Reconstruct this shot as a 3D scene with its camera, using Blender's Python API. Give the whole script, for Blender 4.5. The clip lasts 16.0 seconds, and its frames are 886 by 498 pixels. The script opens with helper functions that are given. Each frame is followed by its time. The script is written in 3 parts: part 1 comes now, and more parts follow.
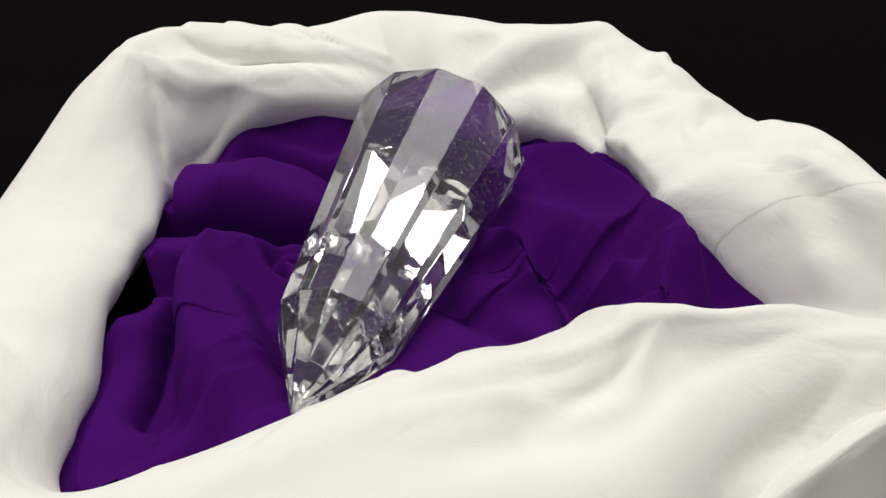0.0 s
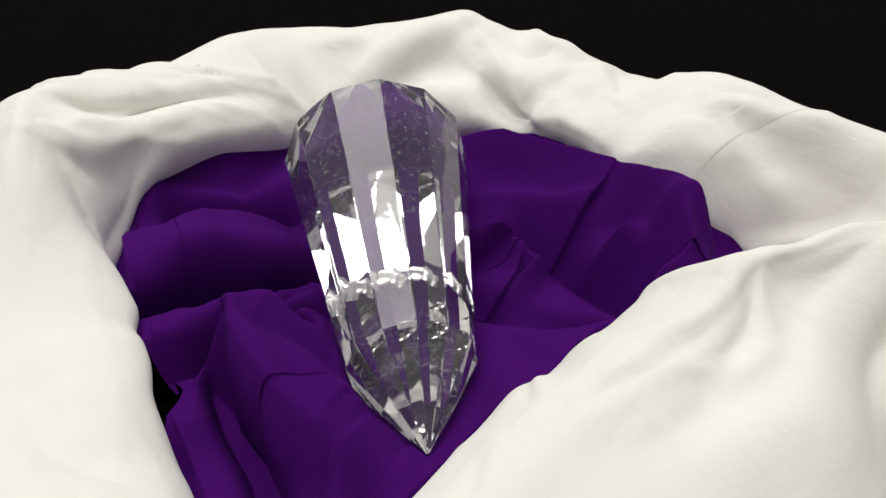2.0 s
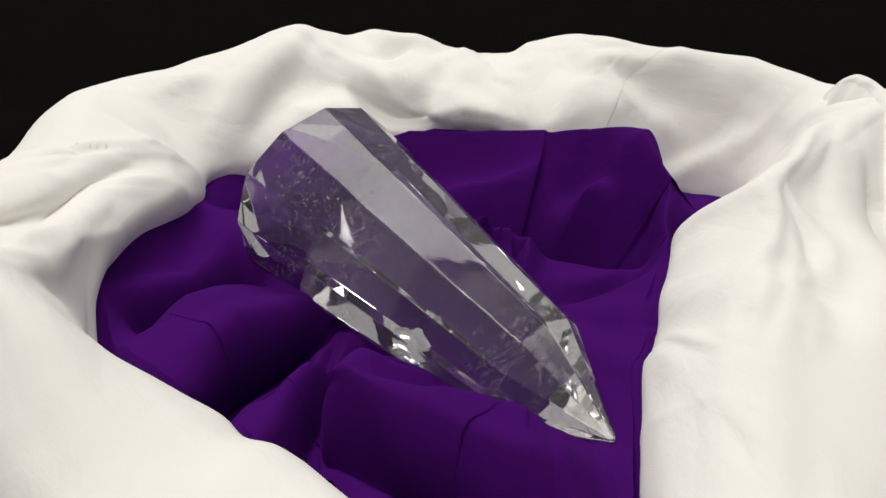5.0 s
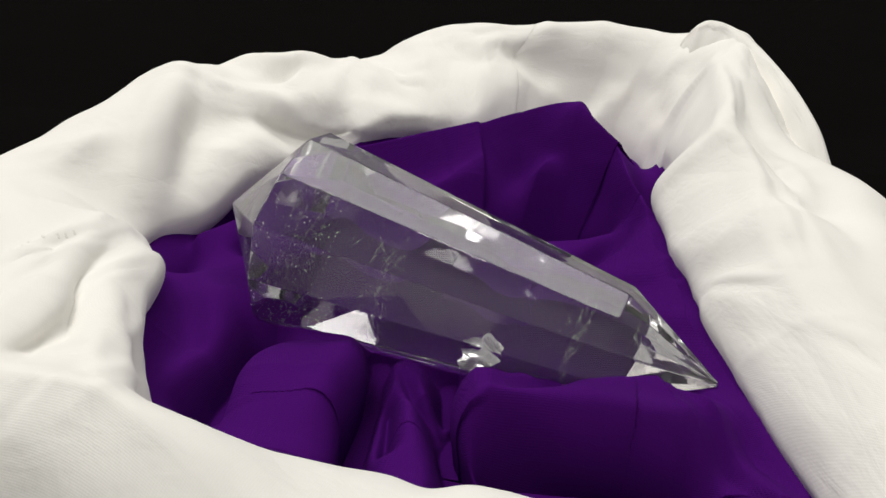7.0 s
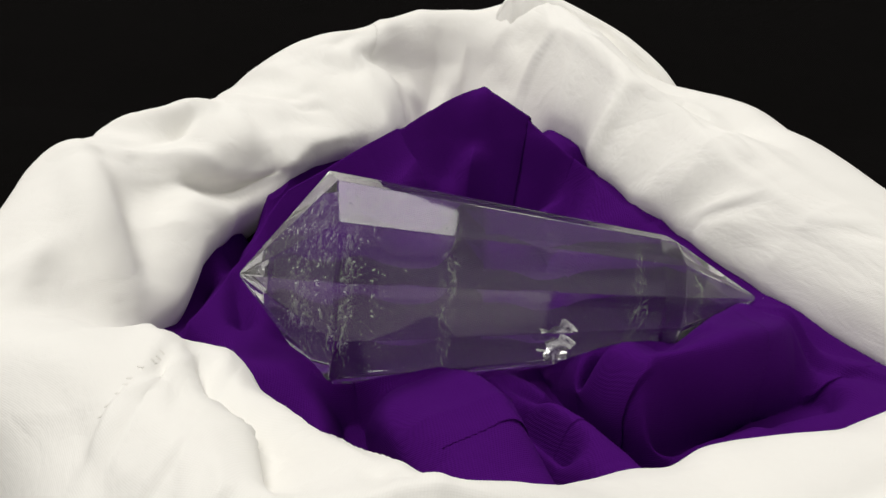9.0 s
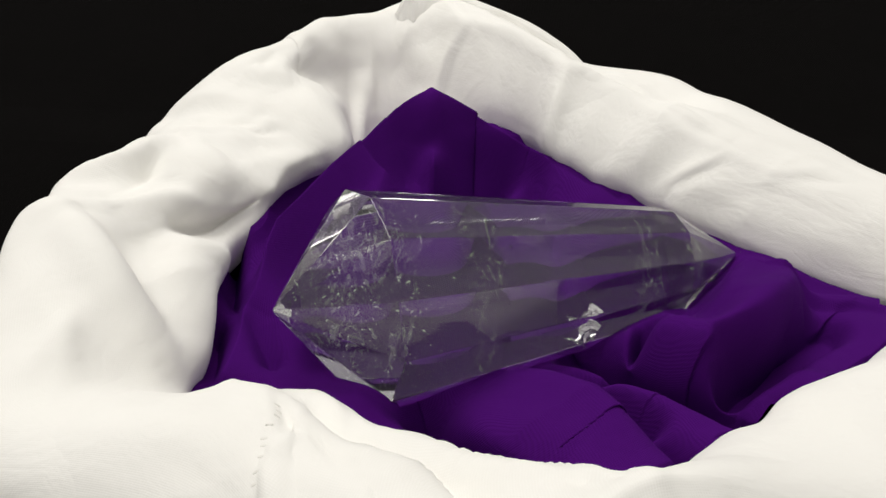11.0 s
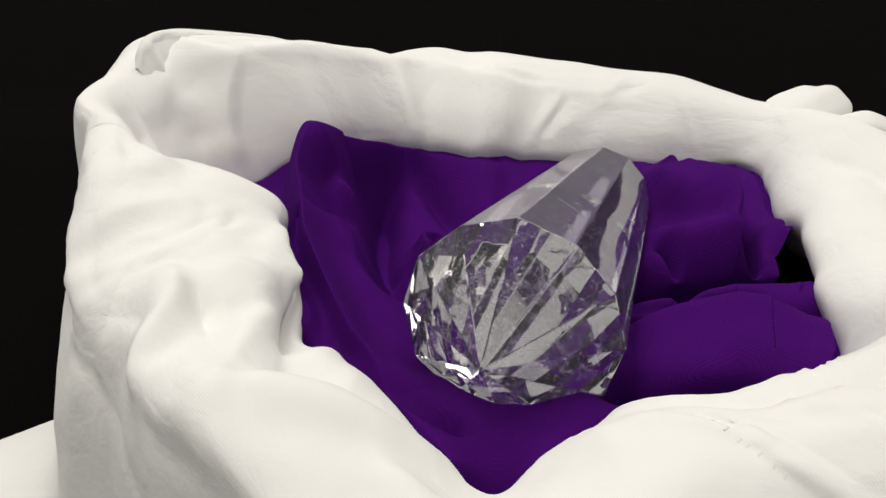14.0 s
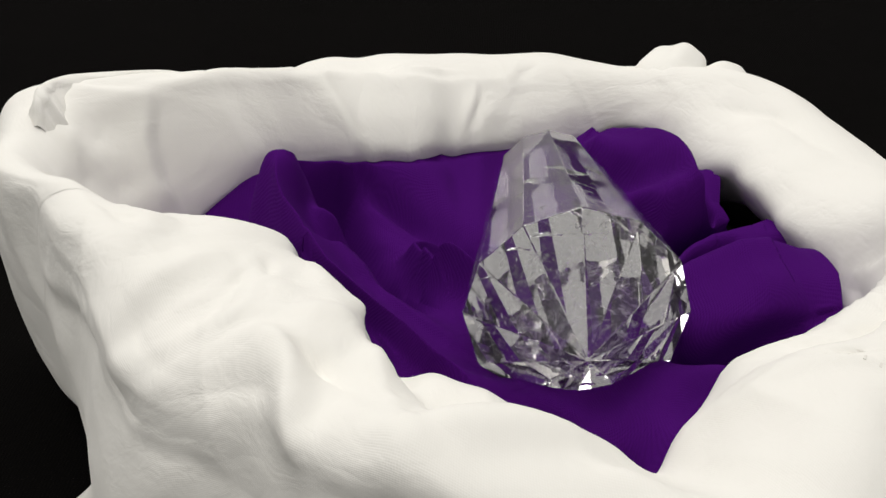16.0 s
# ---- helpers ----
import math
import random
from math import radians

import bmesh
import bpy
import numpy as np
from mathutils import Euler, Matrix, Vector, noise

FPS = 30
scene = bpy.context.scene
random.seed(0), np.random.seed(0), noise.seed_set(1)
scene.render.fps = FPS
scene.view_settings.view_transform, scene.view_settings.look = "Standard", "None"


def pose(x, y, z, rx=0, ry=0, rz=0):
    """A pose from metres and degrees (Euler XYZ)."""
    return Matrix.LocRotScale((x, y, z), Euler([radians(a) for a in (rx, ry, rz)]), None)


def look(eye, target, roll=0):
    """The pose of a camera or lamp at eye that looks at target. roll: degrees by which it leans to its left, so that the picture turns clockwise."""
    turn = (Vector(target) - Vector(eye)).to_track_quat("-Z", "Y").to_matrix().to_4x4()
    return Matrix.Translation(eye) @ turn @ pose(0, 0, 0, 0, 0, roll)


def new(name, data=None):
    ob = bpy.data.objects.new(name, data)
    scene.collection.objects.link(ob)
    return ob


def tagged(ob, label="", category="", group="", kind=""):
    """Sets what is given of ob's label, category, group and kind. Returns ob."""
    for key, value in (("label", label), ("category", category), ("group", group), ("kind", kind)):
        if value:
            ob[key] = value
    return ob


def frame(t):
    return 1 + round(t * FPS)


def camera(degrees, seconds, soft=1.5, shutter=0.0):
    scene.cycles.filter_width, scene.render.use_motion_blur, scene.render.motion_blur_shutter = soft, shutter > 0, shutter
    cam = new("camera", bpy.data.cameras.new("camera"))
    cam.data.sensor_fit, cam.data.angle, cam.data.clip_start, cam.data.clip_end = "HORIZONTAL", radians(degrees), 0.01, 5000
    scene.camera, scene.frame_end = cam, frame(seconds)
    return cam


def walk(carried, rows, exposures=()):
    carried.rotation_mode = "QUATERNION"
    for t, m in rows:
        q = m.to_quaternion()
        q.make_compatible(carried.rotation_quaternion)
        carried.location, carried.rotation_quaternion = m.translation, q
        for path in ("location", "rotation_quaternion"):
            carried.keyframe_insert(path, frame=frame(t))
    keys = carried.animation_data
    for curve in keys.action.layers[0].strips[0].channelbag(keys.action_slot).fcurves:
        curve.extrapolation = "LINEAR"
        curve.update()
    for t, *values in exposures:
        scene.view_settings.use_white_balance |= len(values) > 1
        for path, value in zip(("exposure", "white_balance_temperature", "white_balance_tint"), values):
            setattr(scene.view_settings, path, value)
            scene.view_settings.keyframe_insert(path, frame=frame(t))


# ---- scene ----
# The camera stands still; the platter under the cloths turns.
cam = camera(46.10, 16.0)
EYE = Vector((0.0, -0.2, 0.1411))
AIM = Vector((math.sin(radians(-2.099)) * math.cos(radians(-32.336)), math.cos(radians(-2.099)) * math.cos(radians(-32.336)), math.sin(radians(-32.336))))
CAM = look(EYE, EYE + AIM, 1.21)
# the film's camera darkens its picture for a moment
walk(cam, [(0.0, CAM), (16.0, CAM)], [(0.0, 0.0), (9.2, 0.0), (11.4, 0.05), (11.7, -0.3), (12.0, -0.48), (12.2, -0.4), (12.45, 0.05), (13.0, 0.0), (16.0, 0.0)])
# seconds and degrees of the platter's turn
TURN = [(0.0, -2.3), (0.5, 4.0), (1.0, 9.6), (1.5, 15.8), (2.0, 23.0), (2.5, 29.0), (3.0, 34.3), (3.5, 38.6), (4.0, 43.9), (6.5, 73.0), (7.0, 80.5), (7.5, 89.3), (8.0, 98.4), (8.5, 105.2), (9.0, 111.5), (11.5, 135.7), (12.0, 145.6), (12.5, 153.3), (13.0, 159.6), (13.5, 165.9), (14.0, 173.0), (14.5, 178.6), (15.0, 179.6), (15.5, 186.2), (16.0, 193.8)]

# ---- light ----
world = bpy.data.worlds.new("room")
scene.world = world
world.use_nodes = True
# a dim room around the table
sky_place = world.node_tree.nodes.new("ShaderNodeTexCoord")
sky_split = world.node_tree.nodes.new("ShaderNodeSeparateXYZ")
sky_rise = world.node_tree.nodes.new("ShaderNodeMapRange")
sky_mix = world.node_tree.nodes.new("ShaderNodeMix")
sky_mix.data_type, sky_rise.interpolation_type = "RGBA", "SMOOTHSTEP"
sky_rise.inputs["From Min"].default_value, sky_rise.inputs["From Max"].default_value = 0.05, 0.7
sky_mix.inputs["A"].default_value, sky_mix.inputs["B"].default_value = (0.72, 0.70, 0.67, 1), (0.62, 0.605, 0.58, 1)
world.node_tree.links.new(sky_place.outputs["Generated"], sky_split.inputs[0])
world.node_tree.links.new(sky_split.outputs["Z"], sky_rise.inputs["Value"])
world.node_tree.links.new(sky_rise.outputs["Result"], sky_mix.inputs["Factor"])
world.node_tree.links.new(sky_mix.outputs["Result"], world.node_tree.nodes["Background"].inputs[0])
world.node_tree.nodes["Background"].inputs[1].default_value = 0.52


def lamp(name, place, aim, size, size_y, watts, colour):
    data = bpy.data.lights.new(name, "AREA")
    data.shape, data.size, data.size_y, data.energy, data.color = "RECTANGLE", size, size_y, watts, colour
    ob = new(name, data)
    ob.matrix_world = look(place, aim)
    return ob


lamp("ceiling_lamp", (-0.45, -0.25, 1.5), (0, 0, 0), 0.8, 0.5, 9.9, (1.0, 0.968, 0.925))
lamp("ceiling_panel", (-0.05, 0.85, 1.5), (-0.05, 0.85, 0), 1.5, 0.8, 15.8, (1.0, 0.968, 0.925))


# ---- materials ----
def material(name):
    m = bpy.data.materials.new(name)
    m.use_nodes = True
    return m, m.node_tree, m.node_tree.nodes["Principled BSDF"]


def link(tree, a, b):
    tree.links.new(a, b)


def cloth_material(name, colour, dark, rough, thread, weave, sheen, tint=None, shine=0.2, crumple=0.0):
    """Woven cotton: threads along both UV axes (metres), stains and fine creases."""
    m, tree, bsdf = material(name)
    n = tree.nodes
    uv = n.new("ShaderNodeUVMap")
    noise_big = n.new("ShaderNodeTexNoise")
    noise_big.inputs["Scale"].default_value = 35
    noise_big.inputs["Detail"].default_value = 6
    link(tree, uv.outputs[0], noise_big.inputs["Vector"])
    waves = []
    for axis in ("X", "Y"):
        w = n.new("ShaderNodeTexWave")
        w.wave_type, w.bands_direction = "BANDS", axis
        w.inputs["Scale"].default_value = 0.314 / thread
        w.inputs["Distortion"].default_value = 2.5
        w.inputs["Detail"].default_value = 2
        w.inputs["Detail Scale"].default_value = 0.6
        link(tree, uv.outputs[0], w.inputs["Vector"])
        waves.append(w)
    mul = n.new("ShaderNodeMath")
    mul.operation = "ADD"
    link(tree, waves[0].outputs["Fac"], mul.inputs[0])
    link(tree, waves[1].outputs["Fac"], mul.inputs[1])
    slub = n.new("ShaderNodeTexNoise")
    slub.inputs["Scale"].default_value = 900
    slub.inputs["Detail"].default_value = 3
    link(tree, uv.outputs[0], slub.inputs["Vector"])
    height = n.new("ShaderNodeMath")
    height.operation = "MULTIPLY_ADD"
    link(tree, slub.outputs["Fac"], height.inputs[0])
    height.inputs[1].default_value = 1.5
    link(tree, mul.outputs[0], height.inputs[2])
    bump = n.new("ShaderNodeBump")
    bump.inputs["Strength"].default_value = weave
    bump.inputs["Distance"].default_value = 0.00012
    link(tree, height.outputs[0], bump.inputs["Height"])
    crease = n.new("ShaderNodeBump")
    crease.inputs["Strength"].default_value = 0.35
    crease.inputs["Distance"].default_value = 0.0022
    link(tree, noise_big.outputs["Fac"], crease.inputs["Height"])
    link(tree, bump.outputs[0], crease.inputs["Normal"])
    fine = n.new("ShaderNodeTexNoise")
    fine.inputs["Scale"].default_value = 150
    fine.inputs["Detail"].default_value = 3
    fine.inputs["Distortion"].default_value = 1.5
    link(tree, uv.outputs[0], fine.inputs["Vector"])
    pucker = n.new("ShaderNodeBump")
    pucker.inputs["Strength"].default_value = 0.35
    pucker.inputs["Distance"].default_value = 0.0005
    link(tree, fine.outputs["Fac"], pucker.inputs["Height"])
    link(tree, crease.outputs[0], pucker.inputs["Normal"])
    crush = n.new("ShaderNodeTexVoronoi")
    crush.feature = "F1"
    crush.inputs["Scale"].default_value = 42
    warp = n.new("ShaderNodeMix")
    warp.data_type = "RGBA"
    warp.inputs["Factor"].default_value = 0.03
    link(tree, uv.outputs[0], warp.inputs["A"])
    link(tree, noise_big.outputs["Color"], warp.inputs["B"])
    link(tree, warp.outputs["Result"], crush.inputs["Vector"])
    facets = n.new("ShaderNodeBump")
    facets.inputs["Strength"].default_value = crumple
    facets.inputs["Distance"].default_value = 0.004
    link(tree, crush.outputs["Distance"], facets.inputs["Height"])
    link(tree, pucker.outputs[0], facets.inputs["Normal"])
    link(tree, facets.outputs[0], bsdf.inputs["Normal"])
    ramp = n.new("ShaderNodeMix")
    ramp.data_type = "RGBA"
    ramp.inputs["A"].default_value = (*dark, 1)
    ramp.inputs["B"].default_value = (*colour, 1)
    mixer = n.new("ShaderNodeMath")
    mixer.operation = "MULTIPLY_ADD"
    link(tree, mul.outputs[0], mixer.inputs[0])
    mixer.inputs[1].default_value = 0.3
    link(tree, noise_big.outputs["Fac"], mixer.inputs[2])
    link(tree, mixer.outputs[0], ramp.inputs["Factor"])
    link(tree, ramp.outputs["Result"], bsdf.inputs["Base Color"])
    bsdf.inputs["Roughness"].default_value = rough
    bsdf.inputs["Specular IOR Level"].default_value = shine
    bsdf.inputs["Sheen Weight"].default_value = sheen
    bsdf.inputs["Sheen Roughness"].default_value = 0.5
    if tint:
        bsdf.inputs["Sheen Tint"].default_value = (*tint, 1)
    return m


WHITE = cloth_material("white_cotton", (0.88, 0.868, 0.825), (0.83, 0.815, 0.765), 0.9, 0.00036, 0.10, 0.1, None, 0.2, 0.22)
PURPLE = cloth_material("purple_cotton", (0.063, 0.0048, 0.142), (0.044, 0.0034, 0.100), 0.95, 0.00042, 0.45, 0.0, None, 0.03)
THREAD = cloth_material("cream_thread", (0.83, 0.815, 0.77), (0.78, 0.76, 0.71), 0.9, 0.0003, 0.1, 0.0)
BLACK = cloth_material("black_cloth", (0.0034, 0.0030, 0.0029), (0.0023, 0.0022, 0.0021), 1.0, 0.0009, 0.8, 0.0, None, 0.02)


def quartz_material():
    m, tree, bsdf = material("clear_quartz")
    bsdf.inputs["Base Color"].default_value = (0.995, 0.99, 0.995, 1)
    bsdf.inputs["Transmission Weight"].default_value = 0.98
    bsdf.inputs["IOR"].default_value = 1.545
    # the hand polish is a little uneven
    n = tree.nodes
    where = n.new("ShaderNodeTexCoord")
    polish = n.new("ShaderNodeTexNoise")
    polish.inputs["Scale"].default_value = 90
    polish.inputs["Detail"].default_value = 3
    link(tree, where.outputs["Object"], polish.inputs["Vector"])
    gloss = n.new("ShaderNodeMapRange")
    gloss.inputs["From Min"].default_value, gloss.inputs["From Max"].default_value = 0.35, 0.75
    gloss.inputs["To Min"].default_value, gloss.inputs["To Max"].default_value = 0.008, 0.05
    link(tree, polish.outputs["Fac"], gloss.inputs["Value"])
    link(tree, gloss.outputs["Result"], bsdf.inputs["Roughness"])
    wave = n.new("ShaderNodeBump")
    wave.inputs["Strength"].default_value = 0.12
    wave.inputs["Distance"].default_value = 0.0003
    link(tree, polish.outputs["Fac"], wave.inputs["Height"])
    link(tree, wave.outputs[0], bsdf.inputs["Normal"])
    return m


def flake_material():
    m, tree, bsdf = material("quartz_inclusion")
    bsdf.inputs["Base Color"].default_value = (0.9, 0.9, 0.9, 1)
    bsdf.inputs["Roughness"].default_value = 0.25
    bsdf.inputs["Transmission Weight"].default_value = 0.2
    bsdf.inputs["IOR"].default_value = 1.1
    return m


def veil_material():
    """White wisps with clear quartz between them."""
    m, tree, bsdf = material("quartz_veil")
    n = tree.nodes
    where = n.new("ShaderNodeTexCoord")
    tex = n.new("ShaderNodeTexNoise")
    tex.inputs["Scale"].default_value = 260
    tex.inputs["Detail"].default_value = 7
    tex.inputs["Roughness"].default_value = 0.72
    tex.inputs["Distortion"].default_value = 1.4
    link(tree, where.outputs["Object"], tex.inputs["Vector"])
    ramp = n.new("ShaderNodeValToRGB")
    ramp.color_ramp.elements[0].position, ramp.color_ramp.elements[1].position = 0.52, 0.72
    ramp.color_ramp.elements[1].color = (0.55, 0.55, 0.55, 1)
    link(tree, tex.outputs["Fac"], ramp.inputs["Fac"])
    link(tree, ramp.outputs["Color"], bsdf.inputs["Alpha"])
    bsdf.inputs["Base Color"].default_value = (0.88, 0.88, 0.9, 1)
    bsdf.inputs["Roughness"].default_value = 0.4
    return m


def fracture_material():
    m, tree, bsdf = material("quartz_fracture")
    bsdf.inputs["Base Color"].default_value = (0.92, 0.92, 0.93, 1)
    bsdf.inputs["Metallic"].default_value = 1.0
    bsdf.inputs["Roughness"].default_value = 0.22
    return m


QUARTZ, FLAKE, VEIL, FRACTURE = quartz_material(), flake_material(), veil_material(), fracture_material()


# ---- building helpers ----
def mesh_part(name, verts, faces, mat, parent=None, label="", uvs=None, smooth=True):
    me = bpy.data.meshes.new(name)
    me.from_pydata([tuple(v) for v in verts], [], [tuple(f) for f in faces])
    if uvs is not None:
        layer = me.uv_layers.new(name="UVMap")
        loops = np.zeros(len(me.loops), dtype=np.int32)
        me.loops.foreach_get("vertex_index", loops)
        layer.data.foreach_set("uv", np.asarray(uvs, dtype=np.float32)[loops].ravel())
    me.polygons.foreach_set("use_smooth", [smooth] * len(me.polygons))
    me.materials.append(mat)
    ob = new(name, me)
    if parent is not None:
        ob.parent = parent
    if label:
        tagged(ob, label)
    return ob


def ring_values(values, phi):
    """A smooth closed curve through values spread evenly over the circle."""
    v = np.asarray(values, dtype=float)
    n = len(v)
    a = (phi / (2 * math.pi)) % 1.0 * n
    i = np.floor(a).astype(int)
    t = a - i
    p0, p1, p2, p3 = v[(i - 1) % n], v[i % n], v[(i + 1) % n], v[(i + 2) % n]
    return 0.5 * (2 * p1 + (p2 - p0) * t + (2 * p0 - 5 * p1 + 4 * p2 - p3) * t * t + (3 * p1 - p0 - 3 * p2 + p3) * t ** 3)


def grid_faces(rows, cols, closed):
    i, j = np.meshgrid(np.arange(rows - 1), np.arange(cols if closed else cols - 1), indexing="ij")
    k = (j + 1) % cols
    return np.stack([i * cols + j, i * cols + k, (i + 1) * cols + k, (i + 1) * cols + j], -1).reshape(-1, 4)


def smooth_noise(x, y, z, scale, seed):
    """Cheap smooth noise as a sum of turned sines, about -1 to 1."""
    rng = np.random.RandomState(seed)
    out = np.zeros_like(x)
    for k in range(7):
        d = rng.normal(size=3)
        d /= np.linalg.norm(d)
        out += np.sin((d[0] * x + d[1] * y + d[2] * z) * 2 * math.pi / scale * rng.uniform(0.6, 1.5) + rng.uniform(0, 6.3))
    return out / 3.0


def grid_normals(p, closed):
    """Unit normals of a (rows, cols, 3) grid."""
    du = np.roll(p, -1, 1) - np.roll(p, 1, 1)
    if not closed:
        du[:, 0], du[:, -1] = p[:, 1] - p[:, 0], p[:, -1] - p[:, -2]
    dv = np.gradient(p, axis=0)
    n = np.cross(du, dv)
    return n / (np.linalg.norm(n, axis=2, keepdims=True) + 1e-12)


def fold(p, nrm, points, width, height, sharp=2.0):
    """Raise (or press in) a fold along a line of points (millimetres) on a grid, along its normals; it fades out at both ends."""
    pts = np.asarray(points, dtype=float) / 1000
    best = np.full(p.shape[:2], 1.0)
    along = np.zeros(p.shape[:2])
    total, done = np.linalg.norm(np.diff(pts, axis=0), axis=1).sum(), 0.0
    for a, b in zip(pts[:-1], pts[1:]):
        ab = b - a
        size = np.linalg.norm(ab)
        t = np.clip(((p - a) @ ab) / (size * size), 0, 1)
        d = np.linalg.norm(p - a - t[..., None] * ab, axis=2)
        near = d < best
        best = np.where(near, d, best)
        along = np.where(near, (done + t * size) / total, along)
        done += size
    taper = 0.35 + 0.65 * np.sin(math.pi * np.clip(along, 0.02, 0.98))
    return p + nrm * (height / 1000 * taper * np.exp(-(best * 1000 / width) ** sharp))[..., None]


def step(p, nrm, points, height, reach):
    """An overlapping edge of cloth along a line of points (millimetres): the side on the line's left lies higher, and sinks back over its reach."""
    pts = np.asarray(points, dtype=float) / 1000
    best, side = np.full(p.shape[:2], 1.0), np.zeros(p.shape[:2])
    for k, (a, b) in enumerate(zip(pts[:-1], pts[1:])):
        ab = b - a
        t = ((p - a) @ ab) / (ab @ ab)
        inside = np.clip(t, 0, 1)
        d = np.linalg.norm(p - a - inside[..., None] * ab, axis=2)
        off = np.cross(np.broadcast_to(ab, p.shape), p - a)
        s = np.einsum("ijk,ijk->ij", off, nrm) / np.linalg.norm(ab)
        near = d < best
        best = np.where(near, d, best)
        fade = np.clip(1.4 - 2 * np.abs((k + inside) / (len(pts) - 1) - 0.5), 0.25, 1)
        side = np.where(near, s * 1000, side)
        fades = np.where(near, fade, fades) if k else fade
    up = 1 / (1 + np.exp(np.clip(-side / 0.35, -30, 30))) * np.exp(-best * 1000 / reach)
    return p + nrm * (height / 1000 * fades * up)[..., None]


# ---- table and platter ----
def table_and_backdrop():
    n = 80
    g = np.linspace(-1, 1, n)
    x, y = np.meshgrid(g * 1.1, g * 1.1, indexing="xy")
    # one sheet of black cloth: flat in front, stepping down a little behind, with slow waves
    drop = np.clip((y - 0.165) / 0.03, 0, 1)
    z = -0.0415 - 0.012 * drop + 0.0004 * smooth_noise(x, y, 0 * x, 0.22, 12)
    ob = mesh_part("ground", np.stack([x, y, z], -1).reshape(-1, 3), grid_faces(n, n, False), BLACK, uvs=np.stack([x, y], -1).reshape(-1, 2))
    tagged(ob, "black cloth spread over the table", "black cloth", kind="structure")


def turntable():
    n = 96
    verts, faces = [], []
    prof = [(0.0, 0.0), (0.078, 0.0), (0.0795, -0.0012), (0.0795, -0.008), (0.068, -0.010), (0.068, -0.0412)]
    for r, z in prof[1:]:
        verts += [(r * math.cos(2 * math.pi * k / n), r * math.sin(2 * math.pi * k / n), z) for k in range(n)]
    m = len(prof) - 1
    faces += [tuple(range(n))]
    faces += [(i * n + (k + 1) % n, i * n + k, (i + 1) * n + k, (i + 1) * n + (k + 1) % n) for i in range(m - 1) for k in range(n)]
    ob = mesh_part("turntable", verts, faces, BLACK, uvs=[(v[0], v[1]) for v in verts], smooth=False)
    return tagged(ob, "black cloth-covered turntable under the white and purple cloths", "turntable")


# ---- white cloth ----
# every 10 degrees round the platter, in millimetres: crest radius and height, inner edge radius and height
CREST_R = [88, 82, 82, 83, 82, 82, 87, 91, 92, 97, 107, 103, 100, 106, 110, 108, 103, 100, 101, 110, 113, 116, 115, 117, 102.6, 89.8, 79.3, 73.5, 71.5, 71.6, 73.4, 81.3, 97, 116, 110, 102]
CREST_Z = [35.3, 37.3, 35.5, 31.7, 30.8, 33.5, 35.2, 36.5, 35.7, 33.3, 32.7, 34.7, 36, 37, 37.8, 37.2, 33.2, 29, 25.2, 22.3, 21.7, 23.8, 24.7, 21.3, 23.5, 26.8, 29.8, 31.6, 32.7, 33.6, 34.6, 35.2, 34.8, 35.5, 31.8, 31.2]
INNER_R = [59, 46, 41, 41, 42, 46, 52, 56, 58, 65, 78, 72, 69, 70, 75, 79, 78, 78, 77, 77, 80, 87, 97, 103, 78.2, 63, 53.7, 48.6, 45.8, 45, 46.8, 52.1, 59, 73, 85, 78]
INNER_Z = [14, 21.8, 24.8, 25.8, 26, 25.3, 22.5, 21, 19.8, 17.7, 15.2, 17.3, 21.2, 22.2, 22.7, 21.2, 16.8, 15.7, 17.5, 17.8, 16.8, 15.2, 13, 8.7, 11, 14, 16.5, 18, 19, 20.2, 20.8, 18.8, 13.7, 6.3, 4.3, 6.3]
# how far the outer side falls away from the crest
OUTER_W = [11, 12, 16, 19, 19, 17, 15, 13, 14, 18, 24, 31, 36, 39, 40, 39, 36, 34, 32, 31, 31, 32, 35, 42, 50, 59, 66, 69, 67, 61, 50, 38, 28, 19, 12, 11]
# every 5 degrees, in millimetres: how the finished folds have sunk and shifted at the inner edge and at the crest
INNER_DR = [-6.1, -4.8, -3.4, -1.0, 1.9, 2.5, 1.8, 2.0, 2.5, 1.4, -0.6, -1.9, -0.7, -0.6, -1.6, 0.3, 1.5, 0.8, 0.4, 0.7, -0.7, -2.3, -1.0, -0.1, 1.5, 4.5, 8.4, 8.5, 7.6, 6.3, 4.8, 4.4, 4.4, 2.4, -0.3, -1.5, -2.0, -0.1, -0.4, -0.2, 0.3, -0.6, -2.4, -3.9, -3.7, -3.2, -3.0, -3.7, -4.6, -5.1, -5.6, -5.4, -2.8, -1.6, -1.9, -2.3, -2.1, -1.5, -1.5, -2.0, -2.6, 0.5, 3.8, 4.4, 3.8, 3.5, 3.1, 2.2, 0.2, -2.9, -6.5, -7.3]
